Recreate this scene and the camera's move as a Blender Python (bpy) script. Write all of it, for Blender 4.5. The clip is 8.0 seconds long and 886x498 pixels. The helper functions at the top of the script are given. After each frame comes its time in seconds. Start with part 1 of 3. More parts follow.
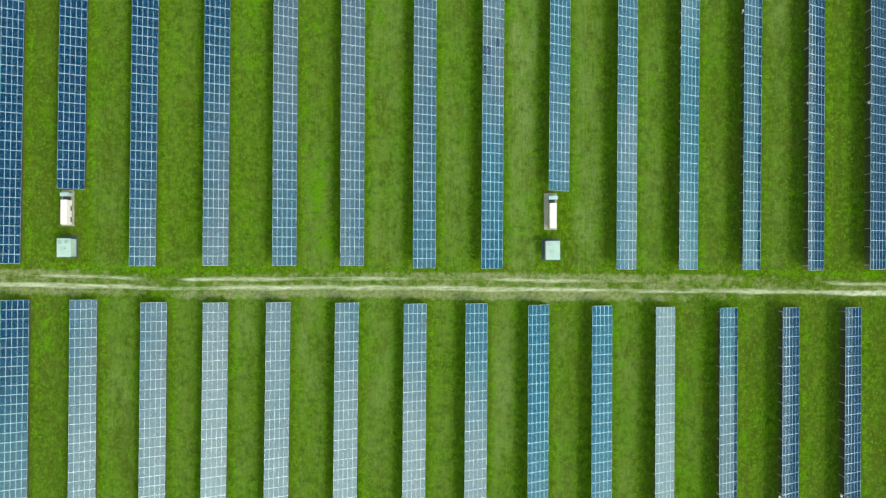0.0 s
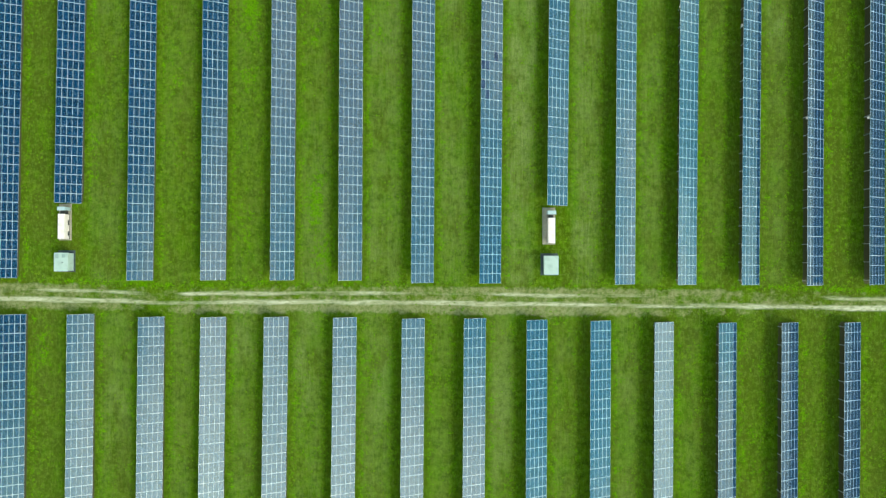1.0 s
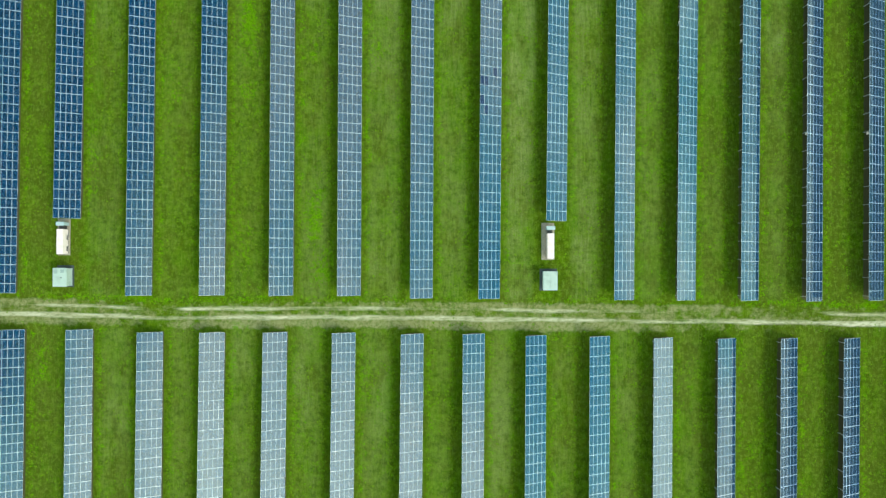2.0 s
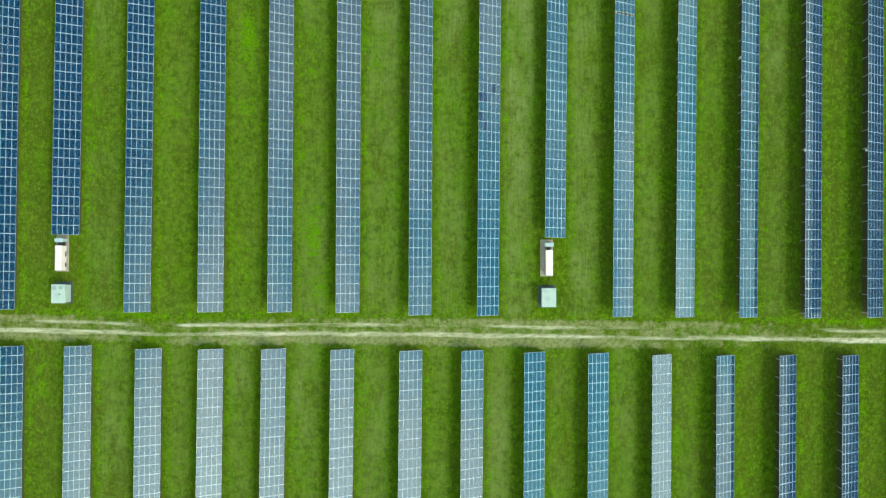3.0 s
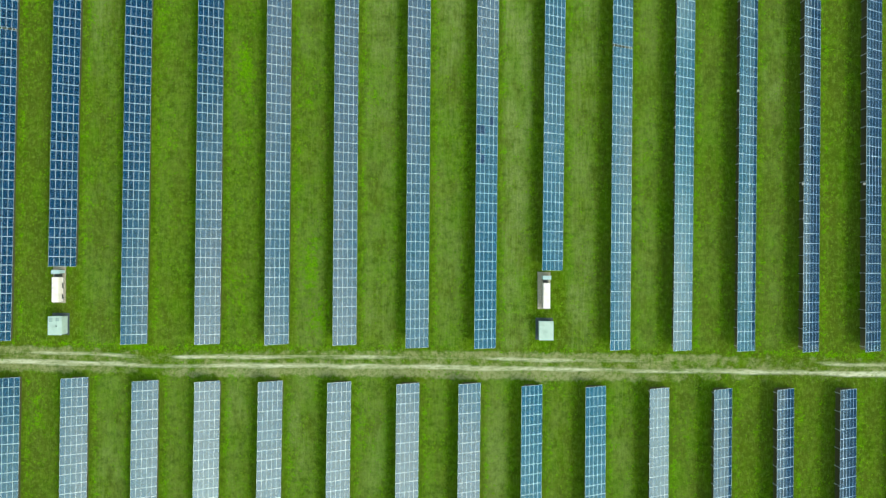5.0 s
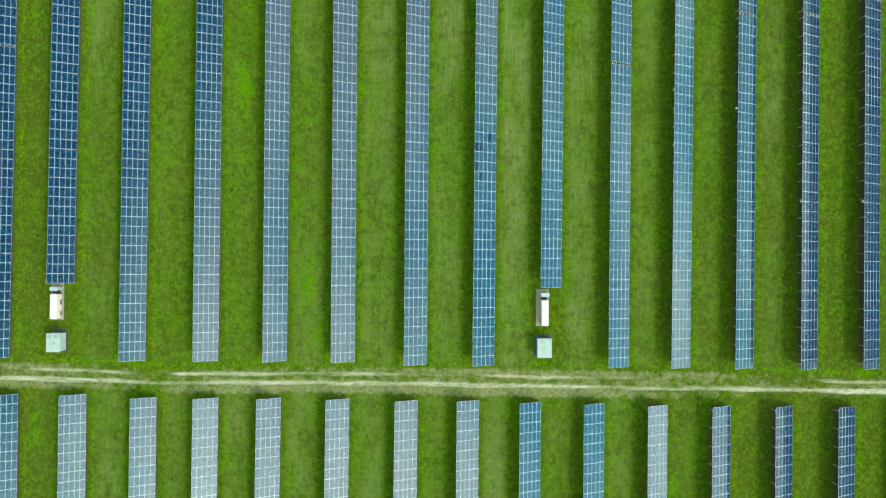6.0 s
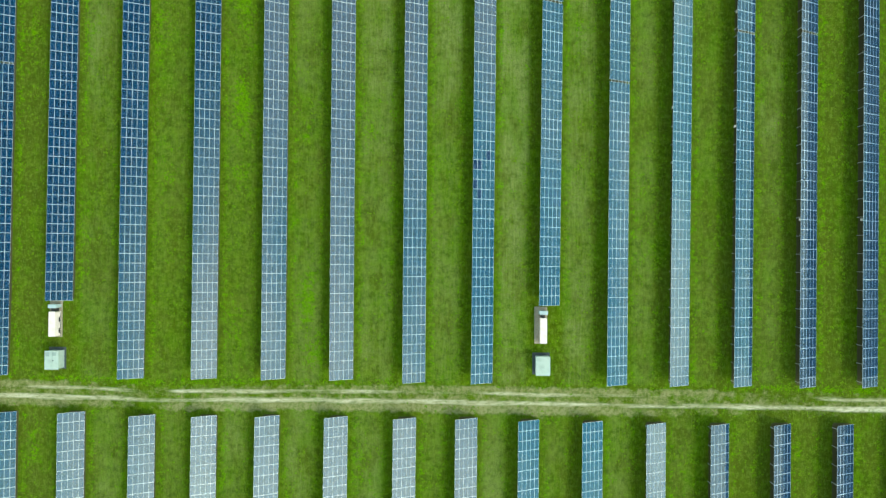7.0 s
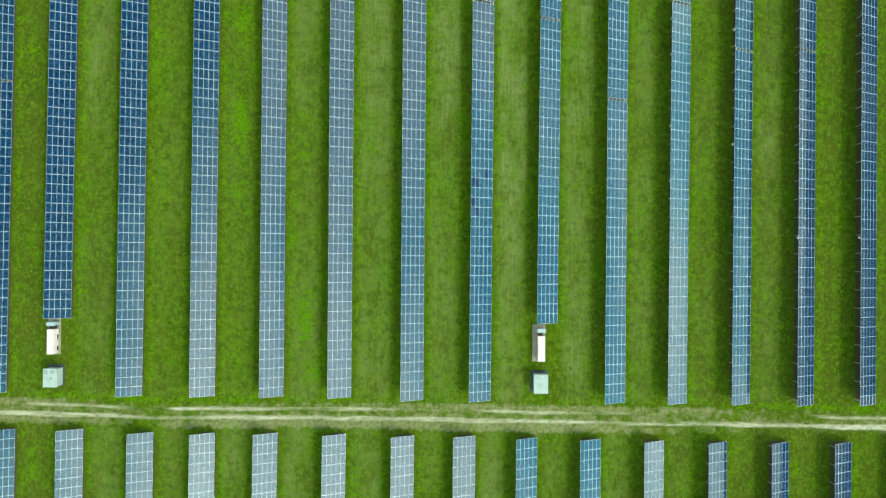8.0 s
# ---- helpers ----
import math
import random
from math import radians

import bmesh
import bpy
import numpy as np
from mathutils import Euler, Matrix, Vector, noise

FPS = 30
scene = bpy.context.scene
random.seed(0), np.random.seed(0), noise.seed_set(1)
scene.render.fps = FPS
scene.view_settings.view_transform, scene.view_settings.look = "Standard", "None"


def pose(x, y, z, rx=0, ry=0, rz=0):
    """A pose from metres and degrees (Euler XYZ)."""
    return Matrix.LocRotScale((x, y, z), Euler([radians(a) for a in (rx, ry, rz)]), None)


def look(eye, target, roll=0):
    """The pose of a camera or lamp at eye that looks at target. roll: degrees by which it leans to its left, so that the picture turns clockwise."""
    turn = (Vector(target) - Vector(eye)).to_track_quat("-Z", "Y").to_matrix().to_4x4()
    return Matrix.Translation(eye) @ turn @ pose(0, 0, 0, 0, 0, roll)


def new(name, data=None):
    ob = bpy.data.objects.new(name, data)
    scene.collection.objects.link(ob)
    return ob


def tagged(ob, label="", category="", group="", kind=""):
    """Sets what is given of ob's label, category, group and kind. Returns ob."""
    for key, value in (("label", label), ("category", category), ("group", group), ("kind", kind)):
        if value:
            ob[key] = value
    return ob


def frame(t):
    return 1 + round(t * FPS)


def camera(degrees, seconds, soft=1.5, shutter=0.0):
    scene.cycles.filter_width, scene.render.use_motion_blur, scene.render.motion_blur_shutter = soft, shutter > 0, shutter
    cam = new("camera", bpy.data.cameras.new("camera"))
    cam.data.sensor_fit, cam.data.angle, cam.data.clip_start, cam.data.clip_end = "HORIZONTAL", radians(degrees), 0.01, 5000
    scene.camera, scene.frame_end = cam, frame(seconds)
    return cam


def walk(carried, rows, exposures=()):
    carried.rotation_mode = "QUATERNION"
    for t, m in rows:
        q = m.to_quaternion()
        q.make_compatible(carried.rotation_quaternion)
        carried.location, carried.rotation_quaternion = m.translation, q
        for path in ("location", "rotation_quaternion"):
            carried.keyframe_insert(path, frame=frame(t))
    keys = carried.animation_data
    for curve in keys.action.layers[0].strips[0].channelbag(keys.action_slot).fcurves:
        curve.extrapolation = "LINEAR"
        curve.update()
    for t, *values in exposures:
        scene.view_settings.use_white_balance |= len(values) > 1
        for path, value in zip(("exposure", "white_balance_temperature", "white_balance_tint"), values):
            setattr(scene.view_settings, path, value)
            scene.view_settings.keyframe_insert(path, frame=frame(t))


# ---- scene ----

cam = camera(63.0, 8.0, soft=1.3)
PATH = [
    (0.0, 0.0, 0.0, 150.004, 0.646, 1.133, 0.006),
    (0.5, 0.185, 1.396, 149.799, 0.659, 1.127, 0.043),
    (1.0, 0.343, 2.899, 149.671, 0.691, 1.125, 0.046),
    (1.5, 0.457, 4.413, 149.612, 0.697, 1.132, 0.058),
    (3.0, 0.855, 9.383, 149.585, 0.72, 1.135, 0.064),
    (3.5, 1.005, 11.023, 149.55, 0.731, 1.139, 0.108),
    (4.0, 1.158, 12.696, 149.494, 0.755, 1.146, 0.107),
    (4.5, 1.309, 14.306, 149.45, 0.749, 1.155, 0.139),
    (6.0, 1.811, 19.462, 149.422, 0.759, 1.166, 0.178),
    (6.5, 1.997, 21.221, 149.434, 0.761, 1.175, 0.195),
    (7.0, 2.183, 23.045, 149.453, 0.775, 1.19, 0.195),
    (7.5, 2.402, 24.845, 149.501, 0.766, 1.206, 0.196),
    (8.0, 2.662, 26.715, 149.568, 0.77, 1.221, 0.185),
]
walk(cam, [(t, pose(x, y, z, a, b, c)) for t, x, y, z, a, b, c in PATH], exposures=[(0.0, -0.45, 6500, -13.0), (8.0, -0.45, 6500, -13.0)])

# ---- light: hazy sun behind thin cloud, broken cloud over a blue sky ----
SUN_AZ, SUN_EL = radians(131), radians(45)      # clockwise from +y
SUN_DIR = Vector((math.sin(SUN_AZ) * math.cos(SUN_EL), math.cos(SUN_AZ) * math.cos(SUN_EL), math.sin(SUN_EL)))
sun_data = bpy.data.lights.new("sun", "SUN")
sun_data.energy, sun_data.angle, sun_data.color = 2.1, radians(13), (1.0, 0.97, 0.9)
sun = new("sun", sun_data)
sun.matrix_world = look((60, -30, 120), Vector((60, -30, 120)) - SUN_DIR)


class Nodes:
    """Short ways to add shader nodes to one tree."""

    def __init__(self, tree):
        self.tree = tree
        tree.nodes.clear()

    def add(self, kind, **values):
        n = self.tree.nodes.new(kind)
        for key, v in values.items():
            if key in n.inputs:
                n.inputs[key].default_value = v
            else:
                setattr(n, key, v)
        return n

    def link(self, a, b):
        self.tree.links.new(a, b)

    def put(self, socket, v):
        if isinstance(v, bpy.types.NodeSocket):
            self.link(v, socket)
        else:
            socket.default_value = v

    def math(self, op, a, b=0.0, clamp=False):
        n = self.tree.nodes.new("ShaderNodeMath")
        n.operation, n.use_clamp = op, clamp
        self.put(n.inputs[0], a)
        self.put(n.inputs[1], b)
        return n.outputs[0]

    def step(self, v, lo, hi, a=0.0, b=1.0):
        n = self.tree.nodes.new("ShaderNodeMapRange")
        n.interpolation_type = "SMOOTHSTEP"
        self.put(n.inputs[0], v)
        for i, x in ((1, lo), (2, hi), (3, a), (4, b)):
            n.inputs[i].default_value = x
        return n.outputs[0]

    def mix(self, f, a, b):
        n = self.tree.nodes.new("ShaderNodeMix")
        n.data_type = "RGBA"
        self.put(n.inputs[0], f)
        self.put(n.inputs[6], a if isinstance(a, bpy.types.NodeSocket) else (*a, 1))
        self.put(n.inputs[7], b if isinstance(b, bpy.types.NodeSocket) else (*b, 1))
        return n.outputs[2]

    def noise(self, vector, scale, detail=3.0, rough=0.55, stretch=(1, 1, 1), shift=(0, 0, 0)):
        m = self.tree.nodes.new("ShaderNodeMapping")
        m.inputs["Scale"].default_value, m.inputs["Location"].default_value = stretch, shift
        self.link(vector, m.inputs[0])
        n = self.tree.nodes.new("ShaderNodeTexNoise")
        n.inputs["Scale"].default_value, n.inputs["Detail"].default_value, n.inputs["Roughness"].default_value = scale, detail, rough
        self.link(m.outputs[0], n.inputs["Vector"])
        return n.outputs["Fac"]


world = bpy.data.worlds.new("sky")
scene.world = world
world.use_nodes = True
w = Nodes(world.node_tree)
sky = w.add("ShaderNodeTexSky", sky_type="NISHITA", sun_disc=False, sun_elevation=SUN_EL, sun_rotation=SUN_AZ, air_density=1.0, dust_density=0.3, ozone_density=0.0)
where = w.add("ShaderNodeTexCoord").outputs["Generated"]
apart = w.add("ShaderNodeSeparateXYZ")
w.link(where, apart.inputs[0])
height = w.math("MAXIMUM", apart.outputs[2], 0.0)
flat = w.add("ShaderNodeCombineXYZ")
w.link(w.math("DIVIDE", apart.outputs[0], w.math("ADD", height, 0.337)), flat.inputs[0])
w.link(w.math("DIVIDE", apart.outputs[1], w.math("ADD", height, 0.337)), flat.inputs[1])
cover = w.noise(flat.outputs[0], 2.937, 5.0, 0.55, stretch=(1, 0.300, 1), shift=(-7.060, -13.830, 0.0))
toward = w.add("ShaderNodeVectorMath", operation="DOT_PRODUCT")
w.link(where, toward.inputs[0])
toward.inputs[1].default_value = SUN_DIR
near_sun = w.math("MAXIMUM", toward.outputs["Value"], 0.0)
glow = w.math("POWER", near_sun, 7.93)
haze = w.math("MULTIPLY", w.math("SUBTRACT", 0.823, height), 0.603)
cover = w.math("ADD", w.math("MULTIPLY", w.math("SUBTRACT", cover, 0.5), 2.886), w.math("ADD", haze, w.math("MULTIPLY", glow, 0.487)))
cover = w.step(cover, -0.133, 0.490, 0.0, 0.95)
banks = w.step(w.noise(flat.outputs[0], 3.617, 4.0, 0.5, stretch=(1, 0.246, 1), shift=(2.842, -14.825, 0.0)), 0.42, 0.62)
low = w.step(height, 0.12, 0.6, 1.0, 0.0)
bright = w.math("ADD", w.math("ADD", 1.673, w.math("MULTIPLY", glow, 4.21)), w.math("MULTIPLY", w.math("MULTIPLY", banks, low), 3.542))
cloud = w.add("ShaderNodeVectorMath", operation="SCALE")
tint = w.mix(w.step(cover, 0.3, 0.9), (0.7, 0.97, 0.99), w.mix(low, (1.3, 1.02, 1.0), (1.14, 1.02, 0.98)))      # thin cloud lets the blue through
bright = w.math("MULTIPLY", bright, w.step(height, 0.06, 0.24, 0.3, 1.0))   # grey cloud base towards the horizon
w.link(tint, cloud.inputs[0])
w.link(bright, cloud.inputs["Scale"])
blue = w.add("ShaderNodeVectorMath", operation="SCALE")
clear = w.add("ShaderNodeVectorMath", operation="MULTIPLY")
w.link(sky.outputs[0], clear.inputs[0])
clear.inputs[1].default_value = (0.68, 1.17, 0.98)
w.link(clear.outputs[0], blue.inputs[0])
deep = w.math("ADD", 0.08, w.step(height, 0.5, 0.8, 0.26, 0.0))      # the clear sky pales towards the horizon, and dulls in the haze over it
w.link(w.math("MULTIPLY", deep, w.step(height, 0.12, 0.35, 0.25, 1.0)), blue.inputs["Scale"])
back = w.add("ShaderNodeBackground", Strength=1.0)
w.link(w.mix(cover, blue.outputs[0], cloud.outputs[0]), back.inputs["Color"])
w.link(back.outputs[0], w.add("ShaderNodeOutputWorld").inputs["Surface"])


# ---- materials ----
def material(name):
    m = bpy.data.materials.new(name)
    m.use_nodes = True
    n = Nodes(m.node_tree)
    shader = n.add("ShaderNodeBsdfPrincipled")
    n.link(shader.outputs[0], n.add("ShaderNodeOutputMaterial").inputs["Surface"])
    return m, n, shader.inputs


def bump(n, shader, heights, distance, strength=1.0):
    b = n.add("ShaderNodeBump", Strength=strength, Distance=distance)
    n.link(heights, b.inputs["Height"])
    n.link(b.outputs[0], shader["Normal"])


def plain(name, colour, dirty, rough, metal=0.0, scale=3.0):
    """A painted, metal or concrete surface with blotches and fine grain."""
    m, n, sh = material(name)
    at = n.add("ShaderNodeTexCoord").outputs["Object"]
    blot = n.step(n.noise(at, scale, 4.0), 0.42, 0.72)
    grain = n.noise(at, scale * 14, 2.0)
    n.link(n.mix(n.math("MULTIPLY", n.math("ADD", blot, n.math("MULTIPLY", grain, 0.4)), 0.7, True), colour, dirty), sh["Base Color"])
    n.put(sh["Roughness"], n.math("ADD", rough - 0.08, n.math("MULTIPLY", grain, 0.16)))
    sh["Metallic"].default_value = metal
    bump(n, sh, grain, 0.003, 0.4)
    return m


def glass_cells(name, blue, deep, ior=1.93):
    """Blue polycrystalline cells behind glass: a cell grid, crystal flecks, a thin film of dust."""
    m, n, sh = material(name)
    at = n.add("ShaderNodeTexCoord").outputs["Object"]
    who = n.add("ShaderNodeObjectInfo").outputs["Random"]
    xyz = n.add("ShaderNodeSeparateXYZ")
    n.link(at, xyz.inputs[0])

    def gap(v):
        return n.step(n.math("ABSOLUTE", n.math("SUBTRACT", n.math("FRACT", n.math("DIVIDE", n.math("ADD", v, 10.0), 0.158)), 0.5)), 0.474, 0.487)

    lines = n.math("MAXIMUM", gap(xyz.outputs[0]), gap(xyz.outputs[1]))
    fleck = n.noise(at, 45.0, 2.0)
    cell = n.add("ShaderNodeVectorMath", operation="SNAP")
    n.link(at, cell.inputs[0])
    cell.inputs[1].default_value = (0.158, 0.158, 1.0)
    each = n.add("ShaderNodeTexWhiteNoise", noise_dimensions="4D")
    n.link(cell.outputs[0], each.inputs["Vector"])
    n.link(n.math("MULTIPLY", who, 50.0), each.inputs["W"])
    tone = n.math("ADD", n.math("ADD", n.math("MULTIPLY", fleck, 0.25), n.math("MULTIPLY", each.outputs["Value"], 0.75)), n.math("MULTIPLY", who, 0.3), True)
    col = n.mix(n.math("MULTIPLY", lines, 0.7), n.mix(tone, deep, blue), (0.2, 0.34, 0.6))
    world_at = n.add("ShaderNodeNewGeometry").outputs["Position"]
    dust = n.step(n.noise(world_at, 0.35, 5.0), 0.45, 0.8, 0.0, 0.012)
    n.link(n.mix(dust, col, (0.35, 0.35, 0.32)), sh["Base Color"])
    n.put(sh["Roughness"], n.math("ADD", 0.09, dust))
    sh["IOR"].default_value = ior
    sh["Specular Tint"].default_value = (0.72, 1.0, 0.96, 1.0)
    return m


CELLS = glass_cells("solar_cells", (0.0002, 0.036, 0.106), (0.0, 0.01, 0.038))
CELLS_DARK = glass_cells("solar_cells_dark", (0.0, 0.012, 0.07), (0.0, 0.006, 0.04), 1.5)
SHEET = plain("white_backsheet", (0.48, 0.57, 0.64), (0.4, 0.48, 0.54), 0.2, 0.0, 1.0)
ALUMINIUM = plain("anodised_aluminium", (0.59, 0.7, 0.8), (0.5, 0.6, 0.69), 0.42, 0.2, 2.0)
ZINC = plain("galvanised_steel", (0.54, 0.57, 0.6), (0.4, 0.42, 0.44), 0.5, 0.5, 4.0)
WHITE = plain("white_coated_steel", (0.87, 0.79, 0.79), (0.7, 0.64, 0.61), 0.45, 0.0, 0.8)
PALE_BLUE = plain("pale_blue_coated_steel", (0.42, 0.56, 0.6), (0.33, 0.43, 0.46), 0.45, 0.0, 0.8)
PALE_GREEN = plain("pale_green_roof_paint", (0.45, 0.57, 0.535), (0.33, 0.43, 0.4), 0.6, 0.0, 0.7)
HATCH = plain("grey_green_sheet", (0.3, 0.4, 0.39), (0.22, 0.3, 0.29), 0.6, 0.0, 0.9)
SLATE = plain("dark_slate_grey", (0.042, 0.058, 0.07), (0.075, 0.088, 0.09), 0.8, 0.0, 1.5)
LOUVRE = plain("dark_louvre_steel", (0.02, 0.025, 0.03), (0.045, 0.05, 0.05), 0.55, 0.0, 4.0)
CONCRETE = plain("weathered_concrete", (0.4, 0.37, 0.3), (0.24, 0.22, 0.17), 0.9, 0.0, 2.5)


def grass_material():
    """Mown meadow with dry middles, lush patches, bare soil under the tables and two pale wheel tracks."""
    m, n, sh = material("meadow_grass")
    at = n.add("ShaderNodeTexCoord").outputs["Object"]

    def layer(name):
        return n.add("ShaderNodeAttribute", attribute_name=name).outputs["Fac"]

    fine = n.noise(at, 4.0, 4.0, 0.7)
    mid = n.noise(at, 0.7, 5.0, 0.6)
    broad = n.noise(at, 0.085, 4.0, 0.6, shift=(7, 3, 0))
    streak = n.noise(at, 1.0, 4.0, 0.65, stretch=(2.2, 0.14, 1))
    cross = n.noise(at, 1.0, 3.0, 0.6, stretch=(0.3, 1.3, 1), shift=(4, 2, 0))
    col = n.mix(n.step(mid, 0.36, 0.64), (0.0409, 0.085, 0.0026), (0.0884, 0.17, 0.0043))
    col = n.mix(n.step(broad, 0.4, 0.65, 0.0, 0.55), col, (0.093, 0.128, 0.0095))
    col = n.mix(n.step(fine, 0.48, 0.64, 0.0, 0.45), col, (0.144, 0.22, 0.018))
    lane = n.noise(at, 0.05, 3.0, 0.5, stretch=(1.3, 0.5, 1), shift=(17, 8, 0))
    patchy = n.math("ADD", n.math("MULTIPLY", streak, 0.5), n.math("MULTIPLY", n.noise(at, 0.2, 5.0, 0.65, stretch=(1.3, 0.7, 1), shift=(1, 8, 0)), 0.45))
    patchy = n.math("ADD", patchy, n.math("ADD", n.math("MULTIPLY", cross, 0.2), n.math("MULTIPLY", lane, 0.6)))
    dry = n.math("MULTIPLY", layer("mown"), n.step(patchy, 0.7, 1.02, 0.12, 1.0))
    col = n.mix(n.math("MULTIPLY", dry, n.step(fine, 0.35, 0.6, 0.6, 1.0)), col, (0.21, 0.27, 0.086))
    dark = n.step(n.noise(at, 0.5, 5.0, 0.65, shift=(2, 19, 0)), 0.5, 0.66, 0.0, 0.42)
    col = n.mix(n.step(n.noise(at, 0.11, 5.0, 0.65, stretch=(1.4, 0.7, 1), shift=(31, 12, 0)), 0.48, 0.64, 0.0, 0.42), col, (0.0818, 0.190, 0.00255))
    col = n.mix(dark, col, (0.0372, 0.072, 0.0034))
    # olive turf, densest at both sides, where it also paints in lens falloff
    olive = n.noise(at, 0.16, 5.0, 0.65, stretch=(1.5, 0.6, 1), shift=(44, 9, 0))
    col = n.mix(n.step(n.math("ADD", olive, n.math("MULTIPLY", layer("olive"), 0.12)), 0.5, 0.64, 0.0, 0.55), col, (0.0725, 0.098, 0.012))
    grain = n.noise(at, 1.3, 5.0, 0.68, shift=(21, 4, 0))
    col = n.mix(n.step(grain, 0.5, 0.68, 0.0, 0.55), col, (0.163, 0.25, 0.034))
    col = n.mix(n.step(grain, 0.34, 0.49, 0.28, 0.0), col, (0.0391, 0.075, 0.00425))
    # short pale stalks combed along the lanes, darker thatch between them
    comb = n.noise(at, 1.0, 4.0, 0.7, stretch=(3.4, 0.6, 1), shift=(13, 27, 0))
    col = n.mix(n.step(comb, 0.52, 0.68, 0.0, 0.4), col, (0.165, 0.25, 0.045))
    col = n.mix(n.step(comb, 0.34, 0.47, 0.3, 0.0), col, (0.045, 0.088, 0.004))
    # clumps of broad-leaved weeds
    spots = n.math("ADD", n.noise(at, 1.15, 5.0, 0.75, shift=(11, 5, 0)), n.math("MULTIPLY", n.noise(at, 0.28, 3.0, 0.5, shift=(6, 14, 0)), 0.35))
    lush = n.step(n.math("ADD", spots, n.math("MULTIPLY", layer("lush"), 0.21)), 0.78, 0.88, 0.0, 0.85)
    col = n.mix(lush, col, n.mix(n.step(fine, 0.4, 0.6), (0.068, 0.185, 0.002), (0.142, 0.32, 0.003)))
    # rank clumps, one to three metres across
    rank = n.noise(at, 0.42, 5.0, 0.72, shift=(53, 21, 0))
    col = n.mix(n.step(rank, 0.53, 0.66, 0.0, 0.38), col, (0.036, 0.082, 0.003))
    col = n.mix(n.step(rank, 0.33, 0.46, 0.36, 0.0), col, (0.135, 0.24, 0.018))
    earth = n.mix(fine, (0.058, 0.062, 0.032), (0.108, 0.108, 0.06))
    bare = n.step(n.math("ADD", layer("bare"), n.math("MULTIPLY", n.math("SUBTRACT", mid, 0.5), 0.9)), 0.42, 0.7)
    col = n.mix(bare, col, earth)
    thin = n.step(n.math("ADD", layer("verge"), n.math("MULTIPLY", n.math("SUBTRACT", n.noise(at, 0.5, 5.0, 0.7, stretch=(0.9, 1.0, 1), shift=(5, 5, 0)), 0.5), 1.9)), 0.3, 0.8)
    col = n.mix(n.math("MULTIPLY", thin, n.step(grain, 0.36, 0.6, 0.45, 0.95)), col, n.mix(fine, (0.18, 0.2, 0.075), (0.33, 0.34, 0.18)))
    rut = n.step(n.math("ADD", layer("track"), n.math("MULTIPLY", n.math("SUBTRACT", n.noise(at, 0.35, 5.0, 0.65, stretch=(0.18, 1.5, 1)), 0.5), 1.7)), 0.28, 0.95, 0.0, 1.0)
    sand = n.mix(n.step(n.noise(at, 0.2, 4.0, 0.6, stretch=(0.4, 2.5, 1), shift=(9, 0, 0)), 0.35, 0.65), (0.4, 0.41, 0.26), (0.58, 0.58, 0.43))
    col = n.mix(n.math("MULTIPLY", rut, n.step(n.noise(at, 1.6, 4.0, 0.7, stretch=(0.4, 1.4, 1), shift=(3, 3, 0)), 0.33, 0.6, 0.4, 1.0)), col, sand)
    n.link(col, sh["Base Color"])
    sh["Roughness"].default_value = 0.92
    sh["Specular IOR Level"].default_value = 0.0
    bump(n, sh, n.math("ADD", fine, n.math("MULTIPLY", mid, 1.5)), 0.12, 0.7)
    return m


GRASS = grass_material()


def leaf_material():
    m, n, sh = material("weed_leaves")
    who = n.add("ShaderNodeNewGeometry").outputs["Random Per Island"]
    at = n.add("ShaderNodeTexCoord").outputs["Object"]
    col = n.mix(who, (0.088, 0.182, 0.003), (0.152, 0.3, 0.006))
    n.link(n.mix(n.step(n.noise(at, 0.2, 3.0), 0.5, 0.7, 0.0, 0.5), col, (0.164, 0.221, 0.0164)), sh["Base Color"])
    sh["Roughness"].default_value = 0.8
    sh["Specular IOR Level"].default_value = 0.1
    return m


LEAF = leaf_material()


# ---- helpers for meshes ----
def part(name, bm, mats, parent=None, label="", m=None):
    """Links a bmesh (or a ready mesh) as one object."""
    if isinstance(bm, bmesh.types.BMesh):
        mesh = bpy.data.meshes.new(name)
        bm.to_mesh(mesh)
        bm.free()
        for mat in (mats if isinstance(mats, (list, tuple)) else [mats]):
            mesh.materials.append(mat)
    else:
        mesh = bm
    ob = new(name, mesh)
    if parent is not None:
        ob.parent = parent
    if m is not None:
        ob.matrix_local = m
    if label:
        tagged(ob, label)
    return ob


def box(bm, x0, x1, y0, y1, z0, z1, bevel=0.0, mat=0):
    made = bmesh.ops.create_cube(bm, size=1.0, matrix=Matrix.Translation(((x0 + x1) / 2, (y0 + y1) / 2, (z0 + z1) / 2)) @ Matrix.Diagonal((x1 - x0, y1 - y0, z1 - z0, 1)))
    if bevel:
        edges = list({e for v in made["verts"] for e in v.link_edges})
        bmesh.ops.bevel(bm, geom=edges, offset=bevel, segments=2, affect="EDGES", profile=0.6)
    if mat:
        for f in bm.faces:
            f.material_index = mat
    return bm


def block(x0, x1, y0, y1, z0, z1, bevel=0.0):
    return box(bmesh.new(), x0, x1, y0, y1, z0, z1, bevel)


# ---- plan: the tables, by the top edge's corner at the road and the row's bearing ----
TILT = 28.3
LOW = 0.8
MW, ML, STEP_W, STEP_L = 0.996, 1.98, 1.012, 2.0
SLOPE = 5.04
HIGH = LOW + SLOPE * math.sin(radians(TILT))
REACH = SLOPE * math.cos(radians(TILT))
